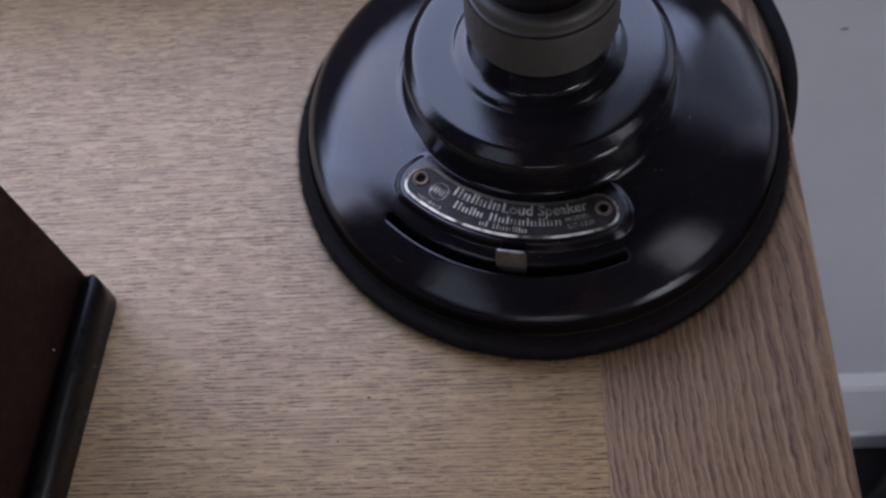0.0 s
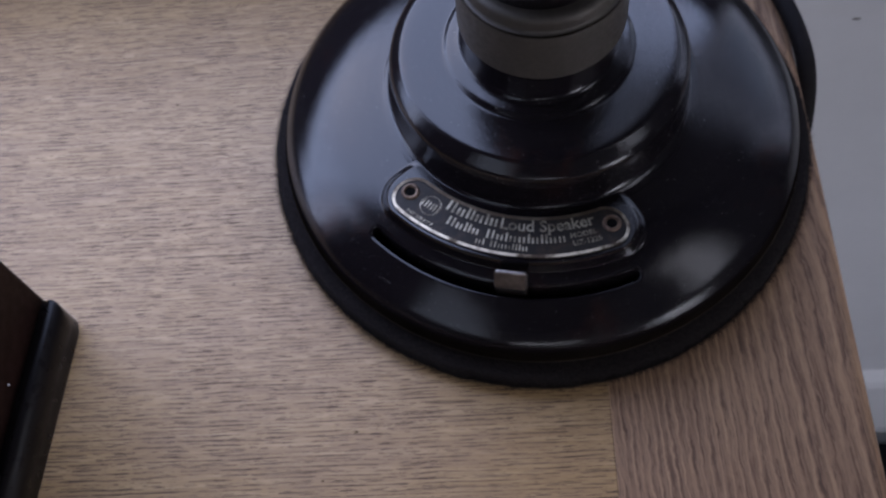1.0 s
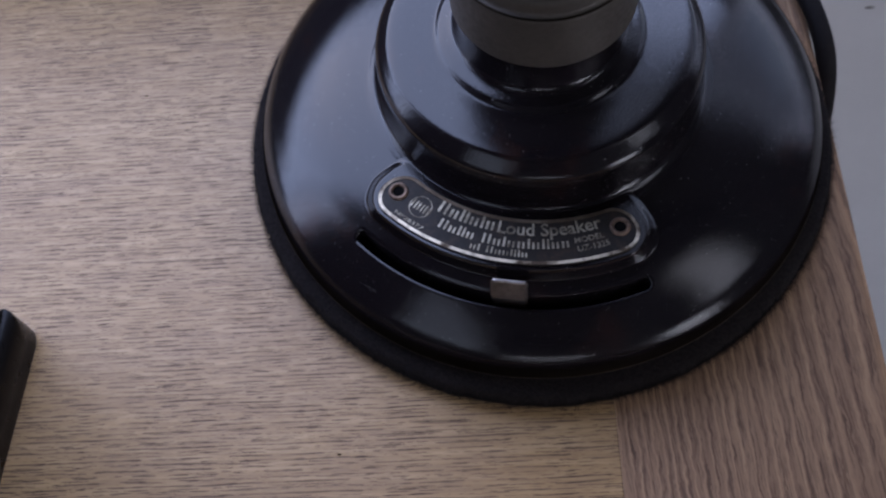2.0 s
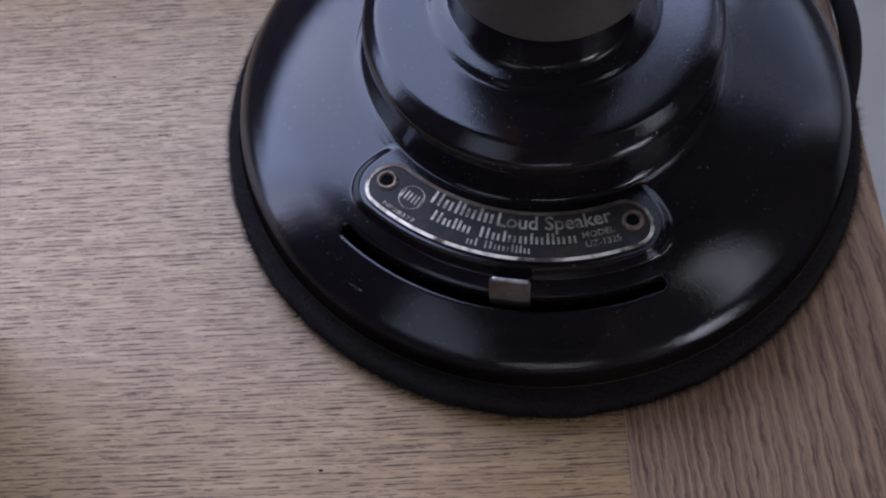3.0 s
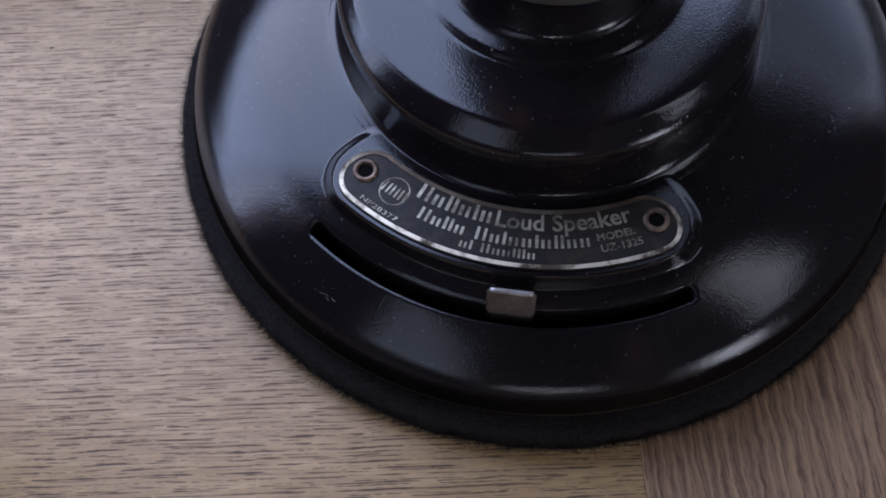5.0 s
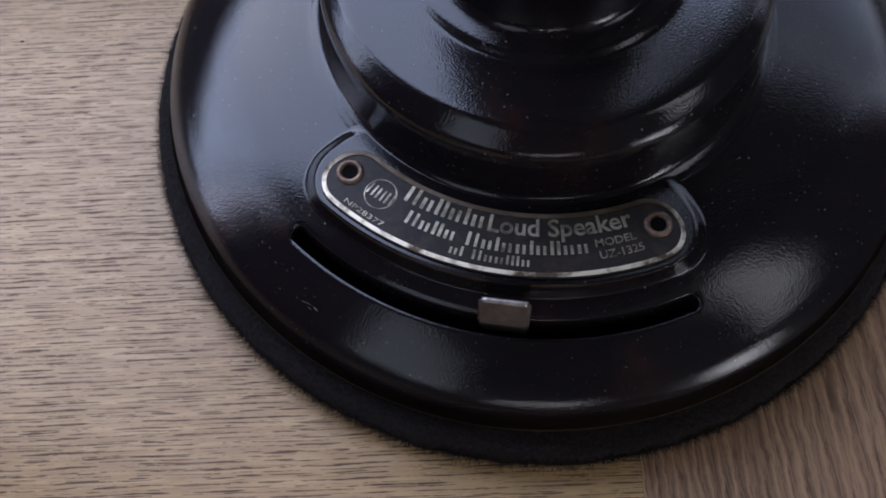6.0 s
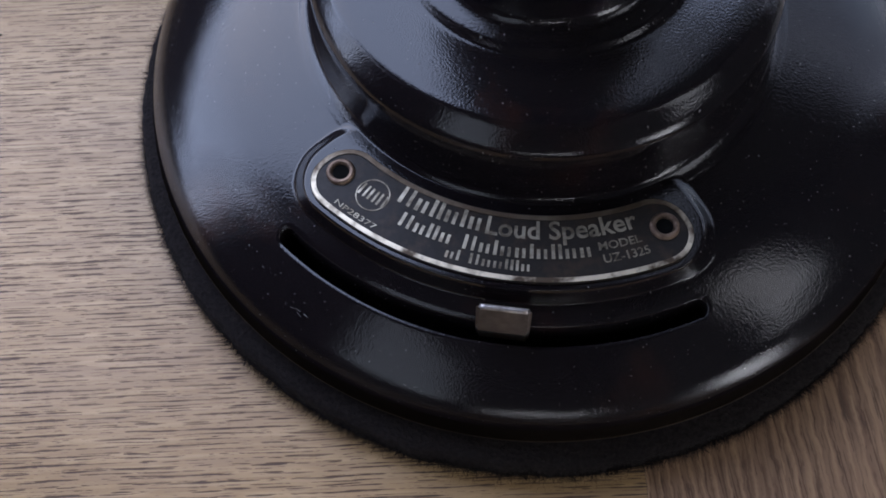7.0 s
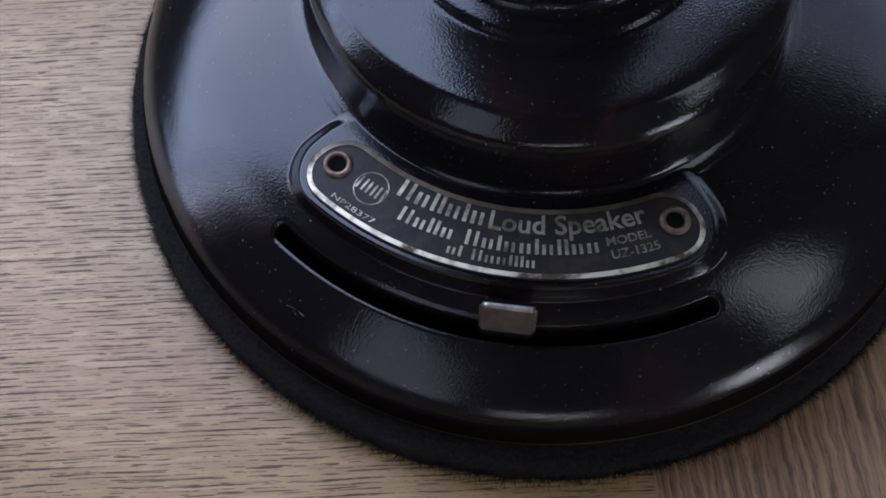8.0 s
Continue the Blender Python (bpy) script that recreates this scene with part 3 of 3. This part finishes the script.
def bars(pattern, r0, height, a0, a1, z):
    """Plain upright bars in place of lettering: T tall, m middle, l slim and tall, a blank is a gap."""
    bm = bmesh.new()
    x = 0.0
    for ch in pattern:
        w = {"T": 1.0, "m": 0.9, "l": 0.42, "W": 1.3, " ": 0.6}[ch]
        if ch != " ":
            h = height * (1.0 if ch in "Tl" else 0.66)
            stems = ((0.05, 0.27), (w - 0.42, w - 0.22)) if ch != "l" else ((0.05, 0.27),)
            for s0, s1 in stems:
                bm.faces.new([bm.verts.new(p) for p in ((x + s0, 0, 0), (x + s1, 0, 0), (x + s1, h, 0), (x + s0, h, 0))])
        x += w
    me = bpy.data.meshes.new("lettering")
    bm.to_mesh(me)
    bm.free()
    return bend(me, r0, a0, a1, z)


def loudspeaker():
    ob = tagged(new("loudspeaker_stand"), "glossy black lacquered loudspeaker stand on a felt ring", "loudspeaker")
    body, edge = base_mesh()
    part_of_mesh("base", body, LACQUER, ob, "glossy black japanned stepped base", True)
    rim = part_of_mesh("rim", edge, GLOSSLESS_RIM, ob, "dull black rim without reflections", True)
    bead = [(0.1007 + 0.0006 * math.cos(t), 0.0168 + 0.0007 * math.sin(t)) for t in np.linspace(-2.2, 2.2, 9)]
    part_of_mesh("worn_edge", turned("worn_edge", bead, 240), WORN_EDGE, rim, "brown worn lower edge", True)
    # lint caught on the lacquer
    rng = random.Random(9)
    fibres = bmesh.new()
    for k in range(5):
        deg, r = -130.5 + rng.uniform(-2.6, 2.6), 0.0938 + rng.uniform(-0.0006, 0.0006)
        lean = rng.uniform(-0.0002, 0.0003)
        pts = [polar(r + lean * q, deg + q * 0.4, np.interp(r, [0.0890, 0.0938, 0.0960], [0.0336, 0.0301, 0.0283]) + 0.0002) for q in range(3)]
        piece = tube(pts, 0.00004, 0.0003, 5)
        me = bpy.data.meshes.new("fibre")
        piece.to_mesh(me)
        piece.free()
        fibres.from_mesh(me)
        bpy.data.meshes.remove(me)
    tagged(part("lint", fibres, LINT, ob), "few pale lint fibres", kind="stuff")

    # felt ring with an uneven edge
    a = np.radians(np.arange(0, 360, 0.6))
    wob = np.array([0.0004 * noise.noise((9 * math.cos(t), 9 * math.sin(t), 0.3)) + 0.0006 * noise.noise((45 * math.cos(t), 45 * math.sin(t), 2.1)) for t in a])
    sec = [(0.080, 0.0), (0.1055, 0.0), (0.1068, 0.0012), (0.1072, 0.0035), (0.1071, 0.0068), (0.1066, 0.0096), (0.1050, 0.0112), (0.0985, 0.0116), (0.080, 0.0116)]
    co = np.array([[((r + (w if r > 0.1 else 0)) * math.cos(t), (r + (w if r > 0.1 else 0)) * math.sin(t), z) for t, w in zip(a, wob)] for r, z in sec])
    ring = part_of_mesh("felt_ring", grid_mesh("felt_ring", co, True), FELT, ob, "thick fuzzy black felt ring", True)
    ring.location.y = U * 0.0010
    rng = random.Random(4)
    bm = bmesh.new()
    for _ in range(42000):
        t = rng.uniform(0, 2 * math.pi)
        el = rng.uniform(-0.1, 1.3)
        p = Vector(((0.1042 + 0.0028 * math.cos(el)) * math.cos(t), (0.1042 + 0.0028 * math.cos(el)) * math.sin(t), 0.0036 + 0.0056 * math.sin(el)))
        d = Vector((math.cos(t) * math.cos(el), math.sin(t) * math.cos(el), 0.6 * math.sin(el)))
        side = Vector((-math.sin(t), math.cos(t), 0))
        d = (d + side * rng.uniform(-1.1, 1.1) + Vector((0, 0, rng.uniform(-0.3, 0.3)))).normalized()
        n = rng.uniform(0.0006, 0.0030) if rng.random() < 0.88 else rng.uniform(0.0028, 0.0050)
        q = p + d * n + side * rng.uniform(-0.0004, 0.0004)
        q.z, p.z = max(q.z, 0.0002), max(p.z, 0.0002)
        w = side * 0.00006
        bm.faces.new([bm.verts.new(v) for v in (p - w, p + w, q)])
    tagged(part("fuzz", bm, FELT, ring), kind="stuff")

    # collar and the tube that it holds
    col = [(0.0262, 0.0838), (0.0278, 0.0840), (0.0286, 0.0848), (0.0288, 0.0865), (0.0286, 0.0960), (0.0283, 0.1044), (0.0278, 0.1055), (0.0270, 0.1058), (0.0267, 0.1066),
           (0.0265, 0.1096), (0.0258, 0.1110), (0.0244, 0.1115), (0.0215, 0.1115)]
    part_of_mesh("collar", turned("collar", curve_through([(r, z, 0) for r, z in col], 0.0006)), GUNMETAL, ob, "dull grey-brown metal collar", True).location.x = U * 0.001
    line = [(0.0279 + 0.0004 * math.cos(t), 0.1052 + 0.0004 * math.sin(t)) for t in np.linspace(-1.2, 2.6, 8)]
    part_of_mesh("collar_edge", turned("collar_edge", line, 120), WORN_EDGE, ob, "worn lighter brown edge of the collar", True).location.x = U * 0.001
    neck = [(0.0222, 0.104), (0.0222, 0.113), (0.0240, 0.118), (0.0264, 0.126), (0.0290, 0.140), (0.0345, 0.165), (0.0395, 0.200), (0.0450, 0.240), (0.0520, 0.290), (0.0620, 0.350), (0.0760, 0.420), (0.0, 0.420)]
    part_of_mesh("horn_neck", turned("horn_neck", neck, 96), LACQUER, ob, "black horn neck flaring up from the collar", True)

    # name plate
    zt = 0.0461
    full = arc_outline(0.0588, 0.0746, -140.9, -66.2, 0.0075)
    plate = part("name_plate", plate_mesh(full, 0.0445, zt), PLATE, ob, "tarnished black plate with a worn silver border")
    part("border", band_mesh(arc_outline(0.0588, 0.0746, -140.9, -66.2, 0.0075, 0.0002), arc_outline(0.0588, 0.0746, -140.9, -66.2, 0.0075, 0.00125), zt - 0.0002, zt + 0.00022), SILVER, plate, "worn silver border")
    for deg in (-136.3, -71.0):
        c = polar(0.0662, deg, zt)
        prof = [(0.0033, -0.0002), (0.0032, 0.0004), (0.0028, 0.0008), (0.0023, 0.0008), (0.0019, 0.0004), (0.0018, -0.0004)]
        e = part_of_mesh("eyelet", turned("eyelet", prof, 40), EYELET, plate, "dull brass eyelet", True)
        e.location = U * c
        # flat dark disc that stands for the shade inside the eyelet
        h = part_of_mesh("hole", turned("hole", [(0.0, 0.0001), (0.0018, 0.0001)], 24), HOLE, e)

    zl = zt + 0.00018
    for me in (words("Loud Speaker", 0.0645, 0.0044, -105.2, -75.6, zl), words("MODEL", 0.0679, 0.0019, -84.0, -76.0, zl), words("UZ-1325", 0.0709, 0.0020, -83.6, -75.3, zl),
               words("NP28377", 0.0726, 0.0013, -132.8, -124.0, zl, 0.0), bars("Tmllmlm", 0.0643, 0.0045, -123.6, -106.4, zl),
               bars("Tmllm Tmlmmlmllmm", 0.0691, 0.0034, -121.0, -85.6, zl), bars("ml Tmmlllm", 0.0721, 0.0024, -111.0, -96.4, zl)):
        part_of_mesh("lettering", me, LETTERS, plate, "tarnished silver lettering")
    # the round emblem: a ring and plain bars
    c = polar(0.0660, -128.2, zl)
    bm = bmesh.new()
    n = 48
    ra = [bm.verts.new(c + Vector((0.00385 * math.cos(2 * math.pi * i / n), 0.00385 * math.sin(2 * math.pi * i / n), 0))) for i in range(n)]
    rb = [bm.verts.new(c + Vector((0.00360 * math.cos(2 * math.pi * i / n), 0.00360 * math.sin(2 * math.pi * i / n), 0))) for i in range(n)]
    for i in range(n):
        bm.faces.new((ra[i], ra[(i + 1) % n], rb[(i + 1) % n], rb[i]))
    part("emblem", bm, LETTERS, plate, "thin silver ring emblem")
    part_of_mesh("emblem", bars("TTT", 0.0675, 0.0030, -131.0, -125.2, zl), LETTERS, plate, "silver bars inside the ring emblem")

    # the lever: a bent nickel tab standing out of the slot
    w = 0.0057
    sec = [(0.0826, 0.032), (0.0828, 0.0388), (0.0842, 0.0412), (0.0847, 0.0421), (0.0841, 0.0458), (0.0832, 0.0500), (0.0829, 0.0506), (0.0822, 0.0507), (0.0818, 0.0503), (0.0821, 0.0495), (0.0830, 0.0450), (0.0833, 0.0426), (0.0818, 0.0412), (0.0814, 0.032)]
    bm = bmesh.new()
    side = [[bm.verts.new((x, -r, z)) for r, z in sec] for x in (-w, w)]
    for i in range(len(sec)):
        j = (i + 1) % len(sec)
        bm.faces.new((side[0][i], side[0][j], side[1][j], side[1][i]))
    bm.faces.new(side[0][::-1])
    bm.faces.new(side[1])
    bmesh.ops.recalc_face_normals(bm, faces=bm.faces[:])
    bmesh.ops.bevel(bm, geom=[e for e in bm.edges if abs(e.verts[0].co.x - e.verts[1].co.x) < 1e-6], offset=0.0006, segments=3, affect="EDGES")
    bm.transform(Matrix.Rotation(radians(-99.8 + 90), 4, "Z"))
    lever = part("lever", bm, NICKEL, ob, "dull nickel adjusting tab")
    # highlight along the tab's top, put in as a strip of paler metal
    tip = tube([Vector((x, -0.0826, 0.0505)) for x in (-w + 0.0009, 0.0, w - 0.0009)], 0.00062, 0.001, 10)
    tip.transform(Matrix.Rotation(radians(-99.8 + 90), 4, "Z"))
    part("top_edge", tip, BRIGHT, lever, "brighter strip for the highlight on the top edge", True)
    return ob


loudspeaker()


# ================= the dark box =================
def dark_box():
    ob = tagged(new("wooden_box"), "dark brown wooden box with a rounded black base moulding", "box")
    # local: the corner of the body at the origin, the body towards -x and -y
    W, D, H, m = 0.30, 0.165, 0.36, 0.018
    part("body", box(-W, -0.001, -D, 0.004, 0.001, H, 0.0022, 3), DARK_WOOD, ob, "dark brown stained wooden side")
    o = 0.0093
    # a small fillet beside the body, then the round
    round_off = [(o - 0.0052 + 0.0052 * math.cos(a), m - 0.0075 + 0.0075 * math.sin(a)) for a in np.linspace(0.0, math.pi / 2, 10)]
    sec = [(0.0, 0.0), (o, 0.0)] + round_off + [(0.0030, m - 0.0002), (0.0027, m - 0.0009), (0.0024, m - 0.0016), (0.0, m - 0.0018)]
    bm = bmesh.new()
    turn_in = np.linspace(0, math.pi / 2, 9)
    rows = [(-D, 0.0)] + [(0.0016 - 0.0080 * (1 - math.sin(t)), 0.0052 * (1 - math.cos(t))) for t in turn_in]
    ends = [[bm.verts.new((min(x, max(o - q, 0.001)), y, z)) for x, z in sec] for y, q in rows]
    for p, q in zip(ends, ends[1:]):
        for i in range(len(sec)):
            j = (i + 1) % len(sec)
            bm.faces.new((p[i], p[j], q[j], q[i]))
    bm.faces.new(ends[0])
    bm.faces.new(ends[-1][::-1])
    bmesh.ops.remove_doubles(bm, verts=bm.verts[:], dist=0.000001)
    bmesh.ops.recalc_face_normals(bm, faces=bm.faces[:])
    part("base_moulding", bm, BLACK_WOOD, ob, "rounded black-brown base moulding", True)
    bm = bmesh.new()
    bmesh.ops.create_uvsphere(bm, u_segments=8, v_segments=6, radius=0.00036)
    bm.transform(Matrix.Translation((-0.0006, -0.034, m + 0.0045)))
    part("speck", bm, WHITE, ob, "tiny pale speck of paint")
    ob.matrix_world = pose(U * -0.1925, U * -0.0690, 0.0, 0, 0, -5.5)
    return ob


dark_box()

# ================= cable, scuff, things on the floor =================
tagged(part("power_cable", tube([(0.045, 0.148, 0.004), (0.078, 0.125, 0.0035), (0.098, 0.095, 0.0035), (0.1075, 0.070, 0.0042), (0.1138, 0.045, 0.002), (0.1168, 0.028, -0.009),
                                  (0.1165, 0.012, -0.035), (0.113, 0.000, -0.07), (0.100, -0.006, -0.13), (0.09, 0.02, -0.3), (0.09, 0.06, -0.6), (0.085, 0.07, FLOOR + 0.004), (-0.1, 0.05, FLOOR + 0.004)], 0.0039), RUBBER, smooth=True),
       "black cable hanging over the table's edge", "cable")
bm = bmesh.new()
bmesh.ops.create_uvsphere(bm, u_segments=12, v_segments=6, radius=1)
bm.transform(Matrix.Translation((0.1974, WALL_N - 0.0002, -0.1297)) @ Matrix.Diagonal((0.0028, 0.0006, 0.0012, 1)))
tagged(part("scuff", bm, SMUDGE, smooth=True), "small grey scuff on the painted wall", "scuff", kind="structure")
case = tagged(new("storage_case"), "black plastic case standing on the dark floor", "case")
part("body", box(0.0, 0.30, -0.25, 0.0, 0.0, 0.07, 0.010, 3), BLACK_PLASTIC, case)
part("lid", box(-0.003, 0.303, -0.253, 0.003, 0.0705, 0.09, 0.008, 3), BLACK_PLASTIC, case)
case.matrix_world = pose(U * 0.415, U * 0.03, U * FLOOR, 0, 0, 45)
